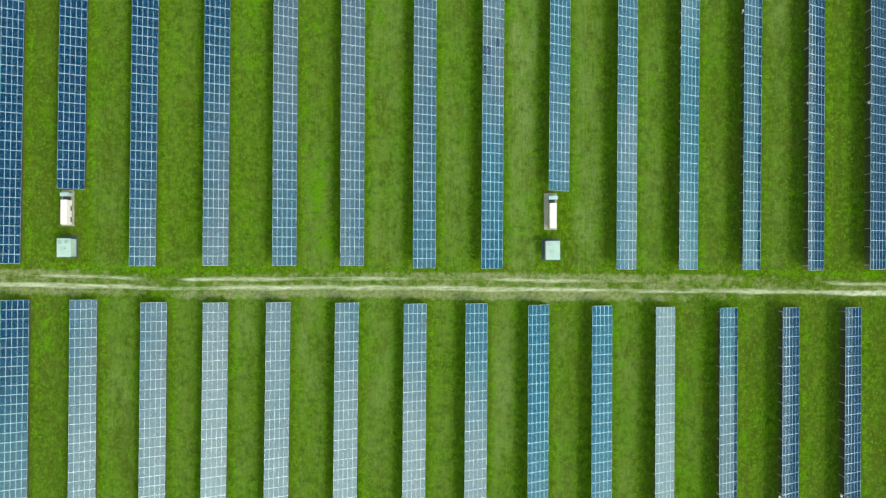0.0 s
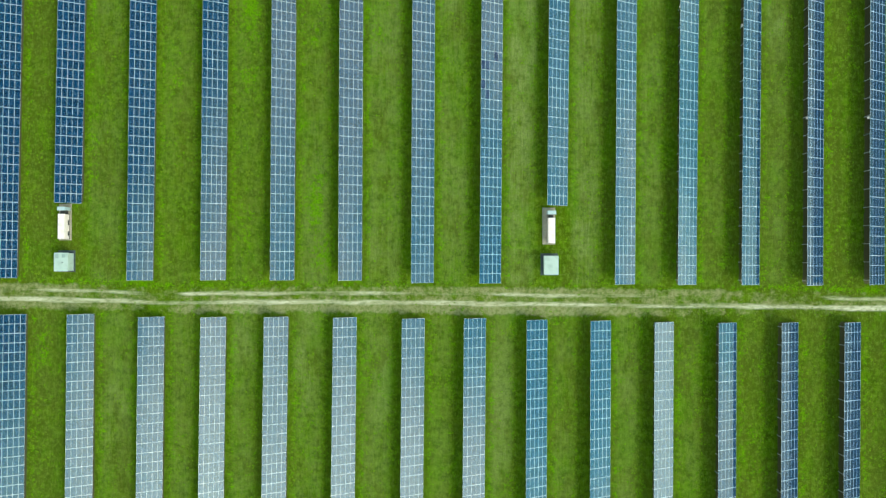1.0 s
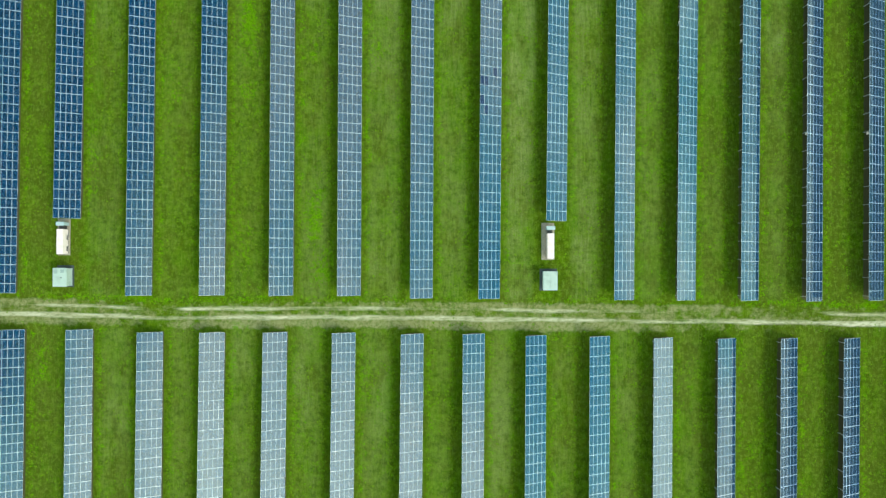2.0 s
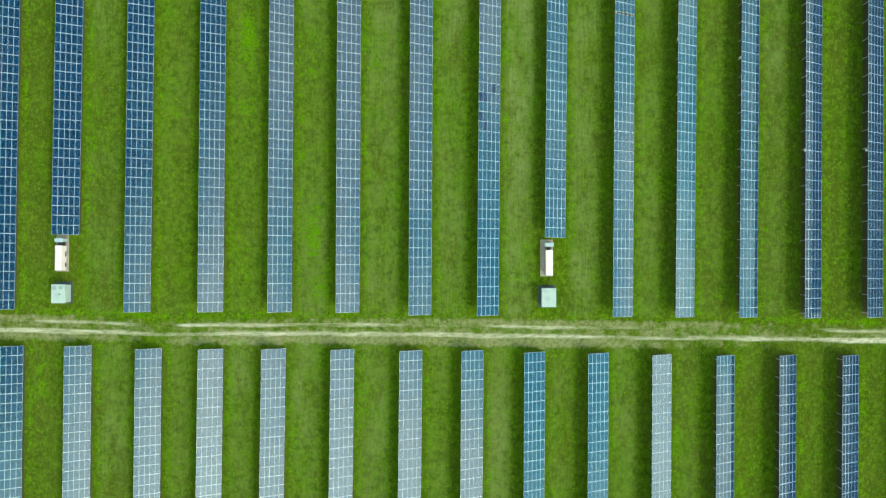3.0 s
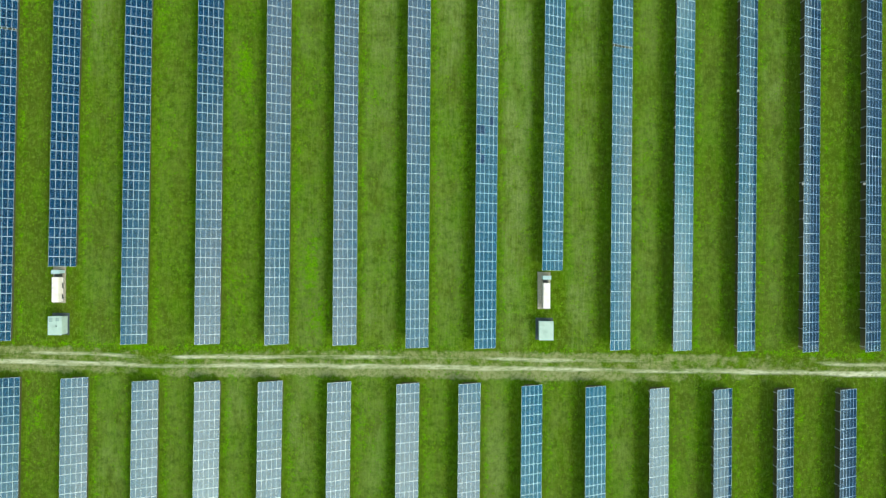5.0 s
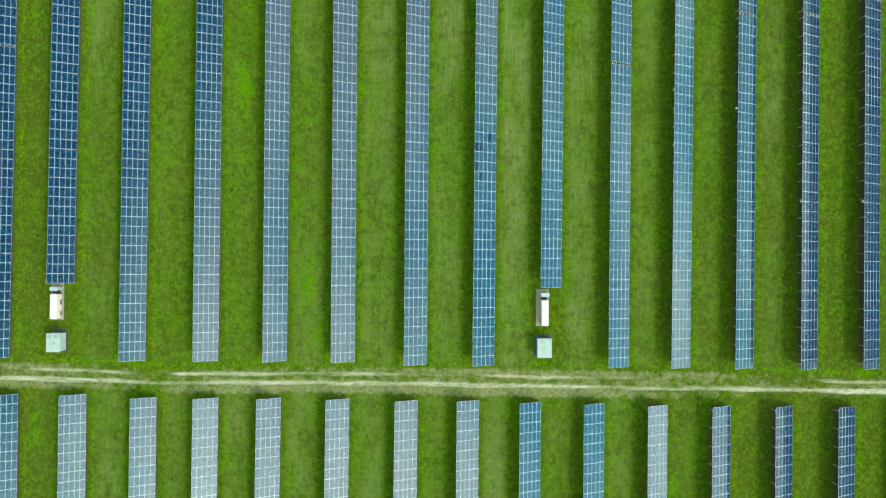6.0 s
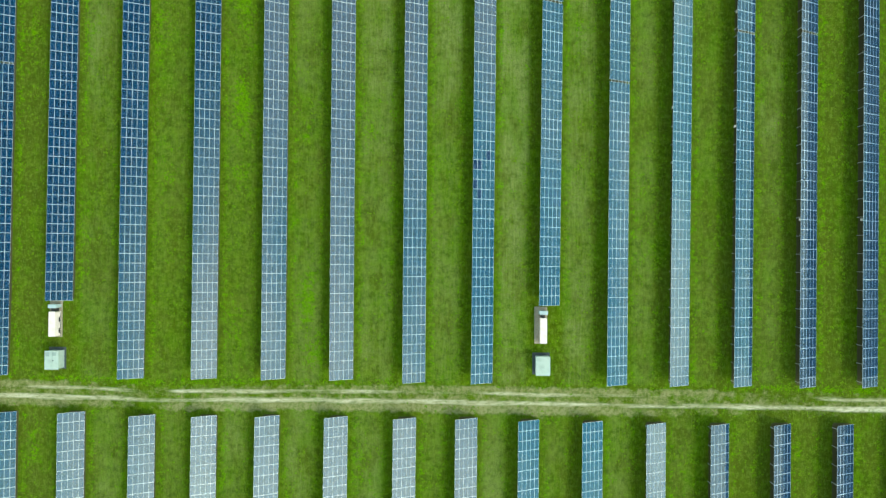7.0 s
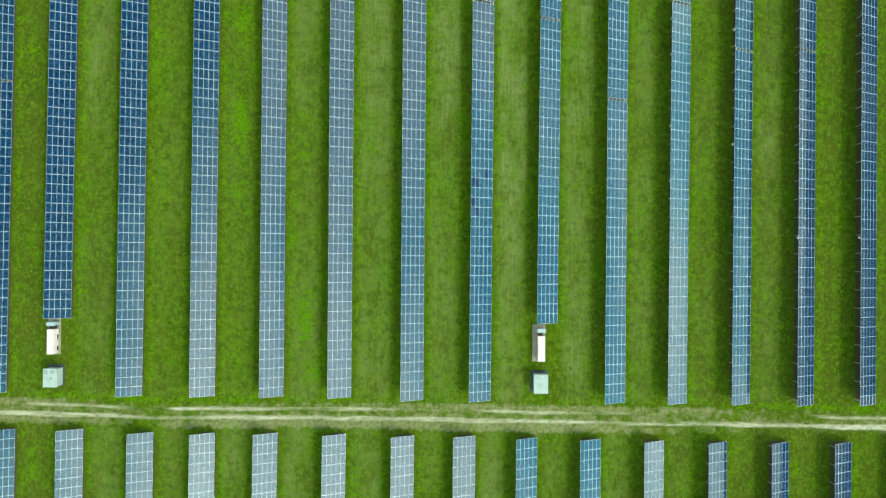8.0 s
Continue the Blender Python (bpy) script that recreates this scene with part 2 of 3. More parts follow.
# x, y, bearing, modules in the first table
NORTH = [
    (-95.79, -1.33, 0.6, 33), (-82.27, 14.16, 0.6, 37), (-67.24, -1.79, 0.42, 44), (-52.06, -1.73, 0.29, 44), (-37.75, -1.74, 0.19, 44),
    (-23.82, -1.75, 0.16, 44), (-8.99, -2.23, 0.22, 44), (4.87, -2.29, 0.44, 41), (18.58, 13.63, 0.59, 31), (32.22, -2.47, 0.52, 31),
    (44.78, -2.51, 0.7, 41), (57.53, -2.53, 0.68, 36), (70.55, -2.64, 0.55, 36), (82.94, -2.49, 0.54, 44), (95.6, -2.5, 0.54, 44),
]
SOUTH = [
    (-93.81, -8.91, 0.25), (-79.48, -8.83, 0.19), (-64.81, -9.33, 0.33), (-51.95, -9.35, 0.51), (-38.95, -9.28, 0.6),
    (-24.83, -9.34, 0.54), (-10.82, -9.53, 0.47), (1.75, -9.46, 0.43), (14.43, -9.76, 0.34), (27.3, -9.9, 0.35),
    (40.14, -10.15, 0.47), (52.96, -10.25, 0.51), (65.51, -10.18, 0.56), (78.0, -10.12, 0.72), (90.6, -10.1, 0.6),
]
# the modules' spacing along each row
PITCH_NORTH = (1.959, 1.981, 1.985, 1.984, 1.987, 1.986, 1.99, 1.989, 2.002, 1.988, 1.983, 1.99, 1.99, 1.968, 1.968)
PITCH_SOUTH = (1.955, 1.962, 1.985, 1.989, 1.997, 1.999, 1.996, 1.992, 1.995, 1.985, 1.968, 1.967, 1.977, 1.964, 1.964)
# how much the spacing widens from module to module as the northern rows climb
WIDEN_NORTH = (-0.0003, 0.0, 0.0002, 0.0004, 0.0006, 0.0008, 0.0008, 0.0006, 0.0003, 0.0003, 0.0002, 0.0, 0.0, 0.0, 0.0)
# how much steeper or flatter than the rest each row was set
LEAN_NORTH = (0.91, -0.25, -0.89, -1.09, 2.20, -1.10, -1.16, 0.11, 0.60, -1.34, -0.09, -0.19, 1.51, 1.16, 0.1)
LEAN_SOUTH = (0.29, 1.07, -0.96, -0.06, 1.44, -0.22, -1.30, -1.24, 0.32, -1.49, -0.84, 0.23, 1.23, -0.04, 0.1)
ROAD = [(-400, -3.0), (-94, -4.95), (-76, -5.1), (-62, -5.6), (-48, -5.46), (-17, -5.5), (12, -5.58), (29, -5.83), (44, -6.12), (58, -6.25), (88, -6.35), (400, -7.0)]


# how dry the mown lanes are, from west to east; outer ones lowered to paint in edge darkening
DRY_NORTH = (0.1, 0.4, 0.2, 0.2, 0.5, 0.6, 0.65, 0.85, 0.7, 0.5, 0.3, 0.4, 0.1, 0.1, 0.1)
DRY_SOUTH = (0.2, 0.45, 0.4, 0.45, 0.5, 0.5, 0.35, 0.5, 0.45, 0.4, 0.3, 0.15, 0.1, 0.1, 0.1)
# thin, bleached turf and beds of weeds: x, y, half width, half length, amount
BLEACHED = [
    (1, 70, 4.0, 16.5, 0.7), (14, 62, 4.0, 26, 0.6), (29, 60, 3.5, 20, 0.45), (-14, 70, 3.3, 14, 0.5), (-73, 68, 3.1, 14, 0.5), (25, 10, 5.9, 8.2, 0.4),
    (-15, 5, 3.1, 7.1, 0.3), (67, 57, 3.1, 16.5, 0.4), (13, 22, 3.5, 13, 0.4), (-13, -22, 3.1, 9.4, 0.4), (-32, -19, 2.6, 8.2, 0.4), (-71, -29, 2.6, 7.1, 0.3),
    (-45, -16, 2.4, 5.9, 0.3), (9, -31, 2.8, 10.6, 0.3), (35, -17, 2.8, 7.1, 0.3), (-5, -12, 3.5, 2.4, 0.3),
]
WEEDS = [
    (-43, 54, 2.8, 7.1, 1.0), (-42, 74, 2.6, 7.1, 0.8), (-43, 40, 2.6, 5.3, 0.6), (-75, 73, 1.9, 7.1, 0.55), (-60, 68, 2.8, 10.6, 0.6), (-87, 70, 1.6, 10.6, 0.6),
    (-29, 15, 2.9, 7.1, 0.8), (-27, 4, 2.9, 4.1, 0.9), (-44, 10, 2.4, 7.1, 0.7), (-17, 51, 3.5, 5.9, 0.55), (27, 73, 2.6, 7.1, 0.5), (76, 70, 2.9, 13, 0.55),
    (50, 24, 2.9, 10.6, 0.5), (-59, 39, 2.8, 10.6, 0.5), (-29, 52, 2.4, 7.1, 0.45), (-76, 31, 1.9, 10.6, 0.45), (40, 31, 2.8, 14, 0.4),
]
WEEDS_SOUTH = [
    (-86, -16, 1.9, 7.1, 0.6), (-71, -47, 2.1, 7.1, 0.35), (-18, -19, 3.1, 8.2, 0.45), (-31, -31, 2.4, 10.6, 0.4), (11, -46, 2.6, 7.1, 0.35), (61, -40, 2.6, 14, 0.45),
    (49, -21, 2.4, 7.1, 0.4), (21, -10, 2.4, 2.4, 0.7), (-45, -8, 1.9, 1.6, 0.9),
]
# how worn the two ruts are, and how bare the verges, along the track
RUT_X = (-92, -84, -70, -64, -59, -56, -42, -10, 5, 12, 26, 32, 52, 64, 72, 79, 100)
RUT_NORTH = (0.4, 0.8, 0.75, 0.12, 0.15, 0.72, 0.75, 0.72, 0.45, 0.75, 0.6, 0.3, 0.2, 0.2, 0.3, 0.75, 0.7)
RUT_SOUTH = (1.0, 1.0, 1.0, 0.9, 0.75, 0.65, 0.9, 0.85, 0.95, 1.0, 0.9, 0.6, 0.6, 0.75, 0.95, 1.0, 0.95)
VERGE_NORTH = (0.8, 0.7, 0.3, 0.3, 0.35, 0.4, 0.45, 0.6, 0.8, 0.8, 0.85, 0.8, 0.75, 0.4, 0.3, 0.3, 0.5)
VERGE_SOUTH = (0.65, 0.7, 0.6, 0.3, 0.4, 0.7, 0.8, 0.85, 0.95, 1.0, 0.9, 0.75, 0.4, 0.3, 0.25, 0.3, 0.35)


def beds(x, y, places):
    total = np.zeros_like(x)
    for px, py, rx, ry, amount in places:
        total = np.maximum(total, amount * np.exp(-((x - px) / rx) ** 2 - ((y - py) / ry) ** 2))
    return total


# ---- ground: one sheet to the horizon, fine under the tables ----
def spread(lo, hi, step, far):
    core = np.arange(lo, hi + step / 2, step)
    out, x, s = [], 0.0, step
    while x < far:
        s *= 1.5
        x += s
        out.append(x)
    out = np.array(out)
    return np.concatenate([lo - out[::-1], core, core[-1] + out])


def bell(v, width):
    return np.exp(-(v / width) ** 2)


def ease(v):
    v = np.clip(v, 0, 1)
    return v * v * (3 - 2 * v)


def ground():
    xs, ys = spread(-101, 103, 0.42, 2500), spread(-66, 92, 0.42, 2500)
    X, Y = np.meshgrid(xs, ys)
    mown, lush, bare = np.zeros_like(X), np.zeros_like(X), np.zeros_like(X)
    for rows, sign, dryness in ((NORTH, 1, DRY_NORTH), (SOUTH, -1, DRY_SOUTH)):
        place = [(X - (r[0] + (Y - r[1]) * math.tan(radians(r[2]))), ease(((Y - r[1]) * sign + 0.5) / 1.0)) for r in rows]
        side = ease(((Y + 5.6) * sign - 2.0) / 2.0)
        for i, (a, on) in enumerate(place):
            under = ease((a - 0.25) / 0.7) * ease((REACH + 0.15 - a) / 0.4)
            bare = np.maximum(bare, under * on)
            lush = np.maximum(lush, on * np.maximum(0.5 * bell(a - REACH - 1.3, 0.8), 0.3 * bell(a + 2.4, 0.9)))
            wide = (rows[i + 1][0] if i + 1 < len(rows) else rows[i][0] + 13) - rows[i][0]
            mown = np.maximum(mown, dryness[i] * side * ease((a - REACH - 0.4) / 1.9) * ease((wide - 1.6 - a) / 2.2))
    road = np.interp(X, [p[0] for p in ROAD], [p[1] for p in ROAD])
    off = Y - road + 0.1 * np.sin(X * 0.09) + 0.06 * np.sin(X * 0.31 + 1)
    mown = mown + beds(X, Y, BLEACHED) * ease(mown / 0.2)
    lush = np.maximum(lush, np.maximum(beds(X, Y, WEEDS), beds(X, Y, WEEDS_SOUTH)))
    along = [np.interp(X, RUT_X, v) for v in (RUT_NORTH, RUT_SOUTH, VERGE_NORTH, VERGE_SOUTH)]
    track = np.maximum(along[0] * bell(off - 0.98, 0.45), along[1] * bell(off + 0.95, 0.55)) + 0.12 * bell(off, 1.4)
    verge = np.maximum(along[3] * bell(off + 2.3, 1.2), 0.85 * along[2] * bell(off - 1.9, 0.9)) + 0.5 * bell(off, 1.3)
    lush = np.maximum(lush, (1.05 - along[2]) * bell(off - 2.9, 0.9)) * ease((np.abs(off) - 1.2) / 0.8)
    Z = np.zeros_like(X)
    for k, (fx, fy, ph, amp) in enumerate(((0.9, 0.31, 0.4, 0.02), (1.7, 1.1, 1.2, 0.014), (0.23, 0.4, 2.2, 0.03), (2.9, 2.3, 0.9, 0.012))):
        Z += amp * np.sin(fx * X + ph + 0.8 * np.sin(fy * Y)) * np.cos(fy * Y + 0.7 * np.sin(fx * X * 0.6))
    Z -= 0.06 * np.clip(track, 0, 1)
    far = (np.abs(X) > 110) | (Y > 100) | (Y < -75)
    Z[far] = 0
    Z -= 0.03
    # olive grows east and west: turf hue plus edge darkening put into the colour
    olive = np.maximum(ease((X - 25) / 55), ease((-62 - X) / 25))
    layers = (("olive", olive), ("mown", mown), ("lush", lush), ("bare", bare), ("track", track), ("verge", verge))
    earth = sheet("ground", X, Y, Z, layers, np.ones((X.shape[0] - 1, X.shape[1] - 1), bool))
    tagged(earth, "mown green meadow with dry patches and weeds", "ground", kind="structure")
    # the track lies on the meadow, worn to pale ruts, and thins out at its edges
    inside = (np.abs(off) < 2.7)
    cells = inside[:-1, :-1] & inside[1:, :-1] & inside[:-1, 1:] & inside[1:, 1:]
    track_sheet = sheet("road", X, Y, Z + 0.004 + 0.02 * ease((2.7 - np.abs(off)) / 1.2), layers, cells)
    tagged(track_sheet, "two-rut dirt track with pale sandy wheel marks", "road", kind="structure")


def sheet(name, X, Y, Z, layers, cells):
    """A grid mesh of the cells marked, with its layers of wear as point values."""
    ny, nx = X.shape
    index = np.arange(nx * ny).reshape(ny, nx)
    quads = np.stack([index[:-1, :-1], index[:-1, 1:], index[1:, 1:], index[1:, :-1]], -1)[cells]
    used, flat_index = np.unique(quads, return_inverse=True)
    mesh = bpy.data.meshes.new(name)
    mesh.vertices.add(len(used))
    mesh.vertices.foreach_set("co", np.stack([X, Y, Z], -1).reshape(-1, 3)[used].astype(np.float32).ravel())
    mesh.loops.add(quads.size)
    mesh.loops.foreach_set("vertex_index", flat_index.astype(np.int32).ravel())
    mesh.polygons.add(len(quads))
    mesh.polygons.foreach_set("loop_start", np.arange(0, quads.size, 4, dtype=np.int32))
    mesh.polygons.foreach_set("use_smooth", np.ones(len(quads), dtype=bool))
    mesh.update(calc_edges=True)
    for layer, values in layers:
        mesh.attributes.new(layer, "FLOAT", "POINT").data.foreach_set("value", np.clip(values, 0, 1.1).ravel()[used].astype(np.float32))
    mesh.materials.append(GRASS)
    return new(name, mesh)


ground()


# ---- transformer stations ----
def station(x, y):
    """A long inverter cabinet and a smaller one on a concrete slab; x, y: the slab's south-west corner."""
    slab = new("concrete_slab")
    slab.location = (x, y, 0)
    tagged(slab, "weathered grey concrete slab set in the grass", "slab")
    part("slab", block(0, 2.62, -0.1, 7.5, -0.2, 0.15, 0.03), CONCRETE, slab)
    unit = new("inverter_cabinet")
    unit.location = (x + 0.95, y + 0.15, 0.15)
    tagged(unit, "long white steel inverter cabinet with dark side louvres", "inverter")
    part("body", block(0.04, 1.33, 0.04, 5.1, 0.1, 2.02, 0.02), WHITE, unit)
    part("roof", block(0, 1.37, 0, 5.14, 2.02, 2.15, 0.03), WHITE, unit)
    part("base_frame", block(0.02, 1.35, 0.02, 5.12, 0, 0.1, 0.01), LOUVRE, unit)
    for k in range(2):
        y0 = 0.6 + k * 2.3
        door = part("louvre", block(1.33, 1.35, y0, y0 + 1.0, 0.25, 0.7, 0.004), LOUVRE, unit, "dark ventilation louvre")
        for j in range(5):
            part("slat", block(1.345, 1.375, y0 + 0.04, y0 + 0.96, 0.29 + j * 0.08, 0.315 + j * 0.08), LOUVRE, door)
    small = new("switch_cabinet")
    small.location = (x + 0.8, y + 6.0, 0.15)
    tagged(small, "pale blue steel switch cabinet on a concrete slab", "cabinet")
    part("body", block(0.05, 1.67, 0.05, 0.72, 0, 2.05, 0.02), PALE_BLUE, small)
    part("roof", block(0, 1.72, 0, 0.77, 2.05, 2.15, 0.025), PALE_BLUE, small)
    part("door", block(0.1, 1.62, 0.03, 0.05, 0.1, 1.95, 0.004), LOUVRE, small, "dark grey door")
    link = new("cable_box")
    link.location = (x + 1.15, y + 5.34, 0.15)
    tagged(link, "black cable box between two cabinets", "box")
    part("body", block(0, 0.8, 0, 0.62, 0, 1.5, 0.02), LOUVRE, link)
    part("lid", block(-0.02, 0.82, -0.02, 0.64, 1.5, 1.55, 0.01), LOUVRE, link)


def kiosk(x, y, patched):
    """A transformer kiosk on a dark plinth; x, y: the roof's south-west corner."""
    pad = new("kiosk_pad")
    pad.location = (x, y, 0)
    tagged(pad, "dark slate-grey plinth round a transformer kiosk", "plinth")
    # dark slate-grey slab, a little wider than the roof
    part("plinth", block(-0.45, 3.1, -0.15, 4.35, -0.2, 0.08, 0.03), SLATE, pad)
    hut = new("transformer_kiosk")
    hut.location = (x, y, 0.08)
    tagged(hut, "pale green transformer kiosk with a flat sheet roof", "kiosk")
    part("wall", block(0.12, 2.78, 0.12, 3.73, 0, 2.35, 0.02), PALE_GREEN, hut)
    bm = bmesh.new()
    box(bm, 0, 1.5, 0, 3.85, 2.35, 2.47, 0.02)
    part("roof_sheet", bm, PALE_GREEN, hut)
    part("roof_sheet", block(1.505, 2.9, 0, 3.85, 2.355, 2.465, 0.02), PALE_GREEN, hut)
    part("roof_seam", block(1.46, 1.54, 0.0, 3.85, 2.47, 2.51, 0.01), PALE_GREEN, hut)
    if patched:
        for x0, y0 in ((0.2, 2.7), (1.62, 2.85)):
            part("roof_hatch", block(x0, x0 + 0.75, y0, 3.55, 2.465, 2.5, 0.012), HATCH, hut, "grey-green sheet hatch")
        part("vent_cap", block(1.66, 1.86, 1.75, 1.95, 2.46, 2.56, 0.02), LOUVRE, hut, "dark vent cap")
    door = part("door", block(2.78, 2.81, 0.5, 1.7, 0.1, 2.15, 0.005), PALE_GREEN, hut)
    part("handle", block(2.81, 2.85, 1.55, 1.6, 1.0, 1.2, 0.005), LOUVRE, door)


station(17.95, 5.75)
kiosk(18.0, -0.55, False)
station(-82.95, 6.6)
kiosk(-82.6, 0.02, True)


# ---- solar tables ----
def module_mesh(name, cells):
    """One framed module: raised aluminium rim, white sheet round the cells, glass a little lower."""
    bm = bmesh.new()
    hx, hy, t = MW / 2, ML / 2, 0.04

    def ring(ex, ey, z):
        return [bm.verts.new(c) for c in ((-hx + ex, -hy + ey, z), (hx - ex, -hy + ey, z), (hx - ex, hy - ey, z), (-hx + ex, hy - ey, z))]

    rings = [ring(0, 0, -t), ring(0, 0, 0), ring(0.014, 0.016, 0), ring(0.014, 0.016, -0.004), ring(0.026, 0.039, -0.004)]
    for k, mat in enumerate((0, 0, 0, 1)):
        for i in range(4):
            f = bm.faces.new((rings[k][i], rings[k][(i + 1) % 4], rings[k + 1][(i + 1) % 4], rings[k + 1][i]))
            f.material_index = mat
    bm.faces.new(rings[4]).material_index = 2
    bm.faces.new(rings[0][::-1]).material_index = 1
    mesh = bpy.data.meshes.new(name)
    bm.to_mesh(mesh)
    bm.free()
    for mat in (ALUMINIUM, SHEET, cells):
        mesh.materials.append(mat)
    return mesh


MODULE, MODULE_DARK = module_mesh("module", CELLS), module_mesh("module_dark", CELLS_DARK)
BAY = 3.71
GAP = 0.4


def mesh_of(name, bm, mat):
    mesh = bpy.data.meshes.new(name)
    bm.to_mesh(mesh)
    bm.free()
    mesh.materials.append(mat)
    return mesh


def c_post(height):
    """An open C section post, its foot in the ground."""
    bm = bmesh.new()
    box(bm, -0.05, 0.05, -0.05, -0.042, -0.3, height)
    box(bm, -0.05, 0.05, 0.042, 0.05, -0.3, height)
    box(bm, -0.05, -0.042, -0.05, 0.05, -0.3, height)
    return bm


SIN, COS, TAN = math.sin(radians(TILT)), math.cos(radians(TILT)), math.tan(radians(TILT))
BACK_X, FRONT_X = 0.55, 3.6
BACK_POST = mesh_of("back_post", c_post(HIGH - BACK_X * TAN - 0.16), ZINC)
FRONT_POST = mesh_of("front_post", c_post(HIGH - FRONT_X * TAN - 0.16), ZINC)
RAFTER = mesh_of("rafter", block(0.15, SLOPE - 0.15, -0.04, 0.04, -0.2, -0.1), ZINC)


def table(label, x, y, bearing, sign, first, count, lean, pitch, widen=0.0, joined=False, dark=()):
    """One table of modules, five across, count along; starts first modules past the corner x, y. joined: its purlins reach the next table."""
    def along(i):
        return i * (pitch + (i - 40) * widen)

    begin = along(first) + (GAP if first else 0.0)
    turn = Matrix.Rotation(-radians(bearing), 4, "Z")
    root = new("solar_table")
    root.matrix_world = Matrix.Translation((x, y, 0)) @ turn @ Matrix.Translation((0, sign * begin, 0))
    tagged(root, label, "solar array", "rows of solar panels")
    settle = pose(0, 0, 0, 0, lean, 0)
    tilt = Matrix.Translation((0, 0, HIGH)) @ settle @ Matrix.Rotation(radians(TILT), 4, "Y")
    for i in range(count):
        for j in range(5):
            place = tilt @ Matrix.Translation((MW / 2 + j * STEP_W, sign * (along(first + i + 0.495) - along(first)), 0))
            place = place @ Euler([radians(random.gauss(0, 0.08)) for _ in range(3)]).to_matrix().to_4x4() @ Matrix.Diagonal((1, pitch / STEP_L, 1, 1))
            part("module", MODULE_DARK if (i, j) in dark else MODULE, None, root, m=place)
    length = along(first + count) - along(first)
    reach = sign * (length + (GAP if joined else 0.0))
    for u in (0.35, 1.3, 2.25, 3.2, 4.2, 4.8):
        bm = block(u - 0.05, u + 0.05, min(0, reach), max(0, reach), -0.1, -0.045)
        part("purlin", bm, ZINC, root, m=tilt)
    v = 0.9
    while v < length:
        part("back_post", BACK_POST, None, root, m=Matrix.Translation((BACK_X, sign * v, 0)))
        part("front_post", FRONT_POST, None, root, m=Matrix.Translation((FRONT_X, sign * v, 0)))
        part("rafter", RAFTER, None, root, m=tilt @ Matrix.Translation((0, sign * v, 0)))
        v += BAY
    return root


TOTAL_N, TOTAL_S = 44, 25
for k, (x, y, bearing, first) in enumerate(NORTH):
    total = TOTAL_N - (8 if y > 5 else 0)
    first = min(first, total)
    spoilt = {(23, 3), (22, 0), (22, 1), (20, 0), (19, 1)} if k == 7 else ()
    label = "long row of blue solar panels beside the dirt track"
    if y > 5:
        label = "row of deep blue solar panels ending at an inverter cabinet"
    if spoilt:
        label = "long row of blue solar panels with five darker modules"
    table(label, x, y, bearing, 1, 0, first, LEAN_NORTH[k], PITCH_NORTH[k], WIDEN_NORTH[k], first < total, spoilt)
    if total - first > 0:
        table("far row of blue solar panels beyond a narrow gap", x, y, bearing, 1, first, total - first, LEAN_NORTH[k], PITCH_NORTH[k], WIDEN_NORTH[k])
for (x, y, bearing), lean, pitch in zip(SOUTH, LEAN_SOUTH, PITCH_SOUTH):
    table("row of blue solar panels pale with reflected cloud beside the track", x, y, bearing, -1, 0, TOTAL_S, lean, pitch)


# ---- white combiner boxes on the back posts ----
def combiner(x, y):
    root = new("combiner_box")
    root.location = (x, y, 2.35)
    tagged(root, "small white combiner box on a back post", "junction box", "boxes behind the panels")
    part("body", block(-0.2, 0.02, -0.22, 0.22, 0, 0.55, 0.02), WHITE, root)
    part("lid", block(-0.215, -0.2, -0.2, 0.2, 0.02, 0.53, 0.005), WHITE, root)
    part("bracket", block(0.02, 0.62, -0.03, 0.03, 0.1, 0.16), ZINC, root)
    return root


for x, y in ((71.05, 31.17), (83.3, 31.2), (58.5, 73.24), (58.1, 50.0), (45.6, 42.65), (45.65, 53.87), (64.95, -48.29), (77.25, -47.98)):
    combiner(x, y)


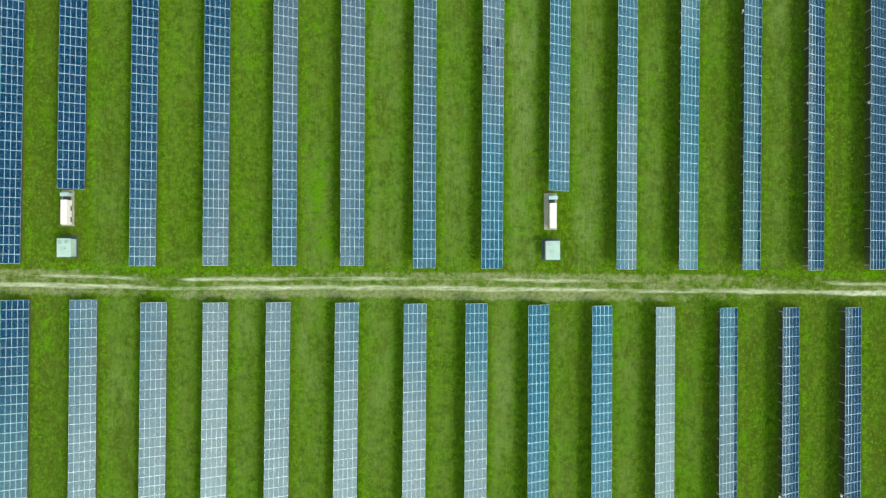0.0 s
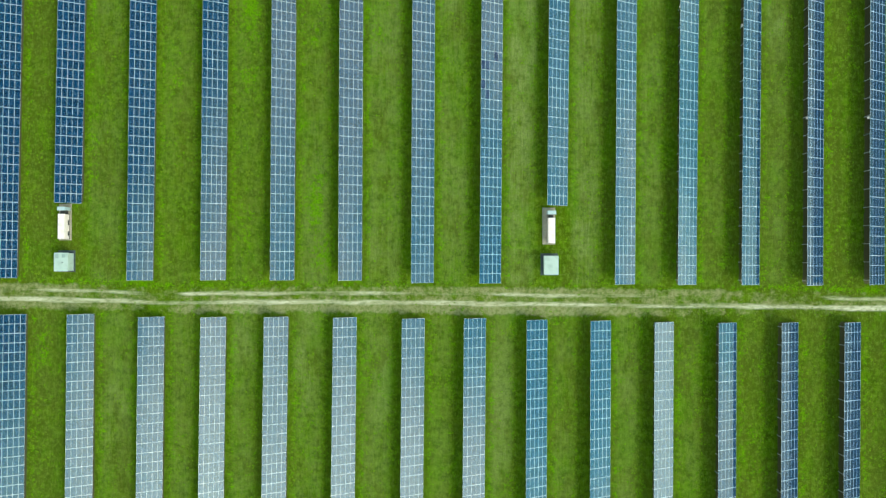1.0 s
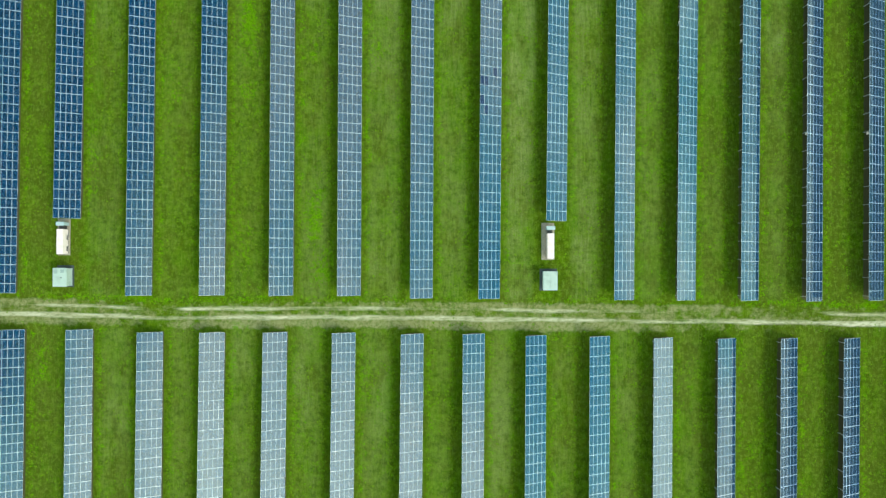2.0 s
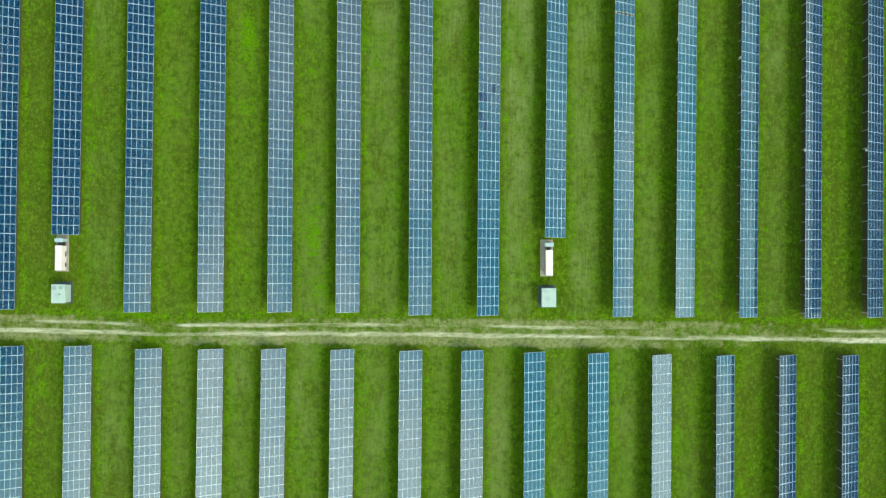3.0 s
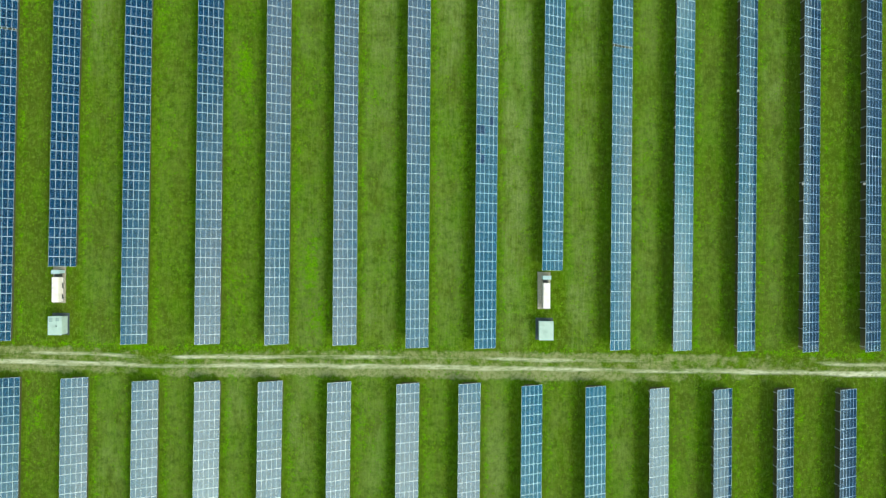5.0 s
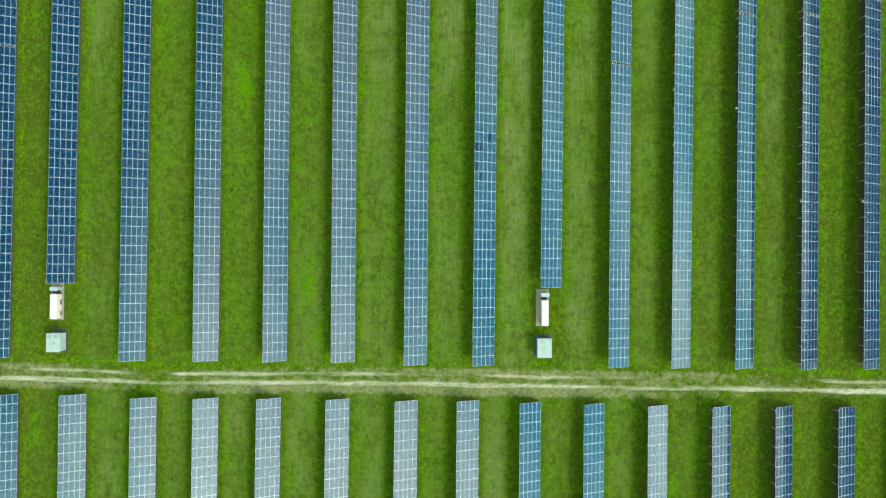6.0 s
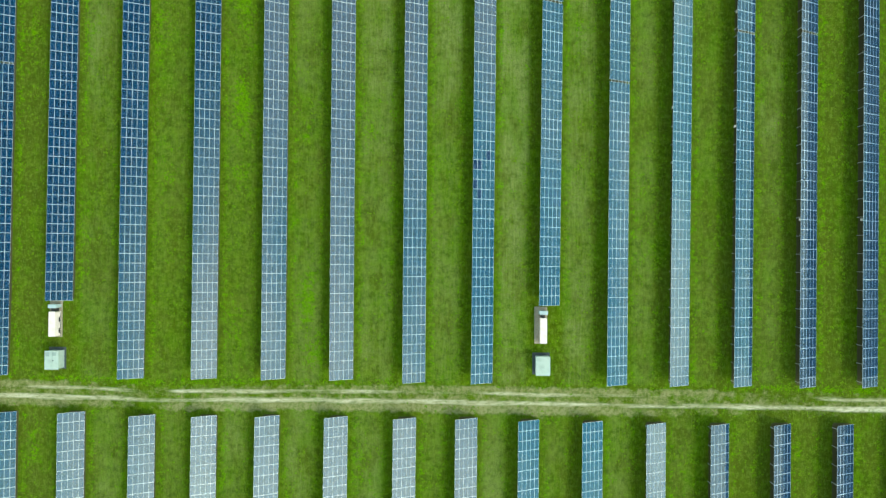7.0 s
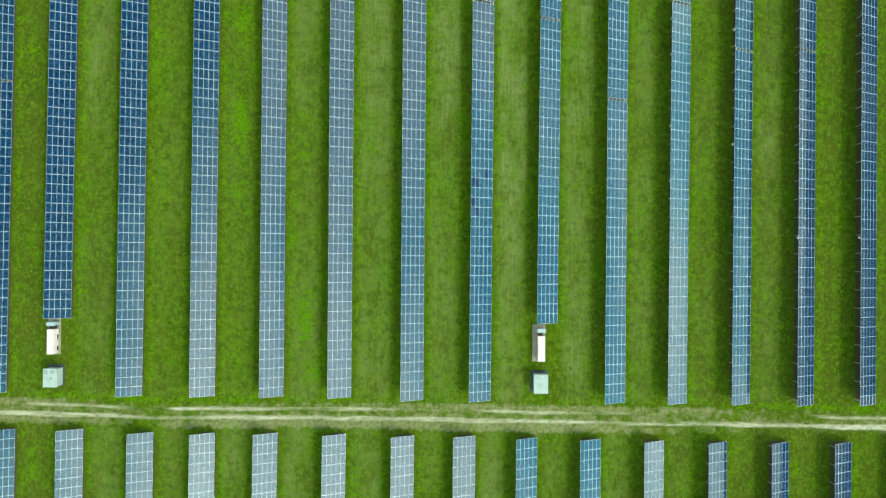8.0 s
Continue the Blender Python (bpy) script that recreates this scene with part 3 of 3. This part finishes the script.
# ---- weeds and longer grass, thickest beside the tables and the track ----
def tufts(count):
    rng = np.random.default_rng(7)
    x, y = rng.uniform(-100, 96, count * 3), rng.uniform(-58, 90, count * 3)
    keep = np.full(x.shape, 0.2)
    for rows, sign in ((NORTH, 1), (SOUTH, -1)):
        for r in rows:
            a = x - (r[0] + (y - r[1]) * math.tan(radians(r[2])))
            on = (y - r[1]) * sign > -0.4
            keep = np.where(on, np.maximum(keep, 0.8 * np.maximum(bell(a - REACH - 0.9, 0.8), bell(a + 2.2, 1.1))), keep)
            keep = np.where(on & (a > -0.3) & (a < REACH + 0.1), 0, keep)
    keep = np.where(keep > 0, np.maximum(keep, np.maximum(beds(x, y, WEEDS), beds(x, y, WEEDS_SOUTH))), keep)
    off = y - np.interp(x, [p[0] for p in ROAD], [p[1] for p in ROAD])
    keep = np.where(np.abs(off) < 1.9, 0.05, np.maximum(keep, 0.9 * bell(off - 2.8, 0.7)))
    for cx, cy in ((19.2, 6.5), (-81.4, 6.5)):
        keep = np.where((np.abs(x - cx) < 2.4) & (np.abs(y - cy) < 7.5), 0, keep)
    clump = np.array([noise.noise(Vector((px * 0.2, py * 0.2, 3.0))) for px, py in zip(x, y)])
    pick = np.flatnonzero(rng.uniform(0, 1, x.size) < keep * np.clip(0.25 + 2.8 * clump, 0.02, 1.8))[:count]
    x, y = x[pick], y[pick]
    blades = 7
    n = len(x)
    size = rng.uniform(0.12, 0.34, n)[:, None]
    turn = rng.uniform(0, 2 * np.pi, (n, blades))
    out, tall, wide = size * rng.uniform(0.6, 1.2, (n, blades)), size * rng.uniform(0.1, 0.25, (n, blades)), size * rng.uniform(0.2, 0.36, (n, blades))
    c, d = np.cos(turn), np.sin(turn)
    ox, oy = x[:, None] + 0.1 * size * c, y[:, None] + 0.1 * size * d
    root1 = np.stack([ox - d * wide * 0.4, oy + c * wide * 0.4, np.full_like(ox, -0.06)], -1)
    root2 = np.stack([ox + d * wide * 0.4, oy - c * wide * 0.4, np.full_like(ox, -0.06)], -1)
    mid1 = np.stack([ox + c * out * 0.55 - d * wide, oy + d * out * 0.55 + c * wide, tall], -1)
    mid2 = np.stack([ox + c * out * 0.55 + d * wide, oy + d * out * 0.55 - c * wide, tall], -1)
    tip = np.stack([ox + c * out, oy + d * out, tall * 0.75], -1)
    verts = np.stack([root1, root2, mid2, mid1, tip], 2).reshape(-1, 3)
    base = np.arange(n * blades)[:, None] * 5
    faces = (base + np.array([0, 1, 2, 3])).tolist() + (base + np.array([3, 2, 4])).tolist()
    mesh = bpy.data.meshes.new("grass_tufts")
    mesh.from_pydata(verts.tolist(), [], faces)
    mesh.materials.append(LEAF)
    tagged(new("grass_tufts", mesh), "scattered bright green weeds and grass tufts", "grass", kind="stuff")


tufts(26000)
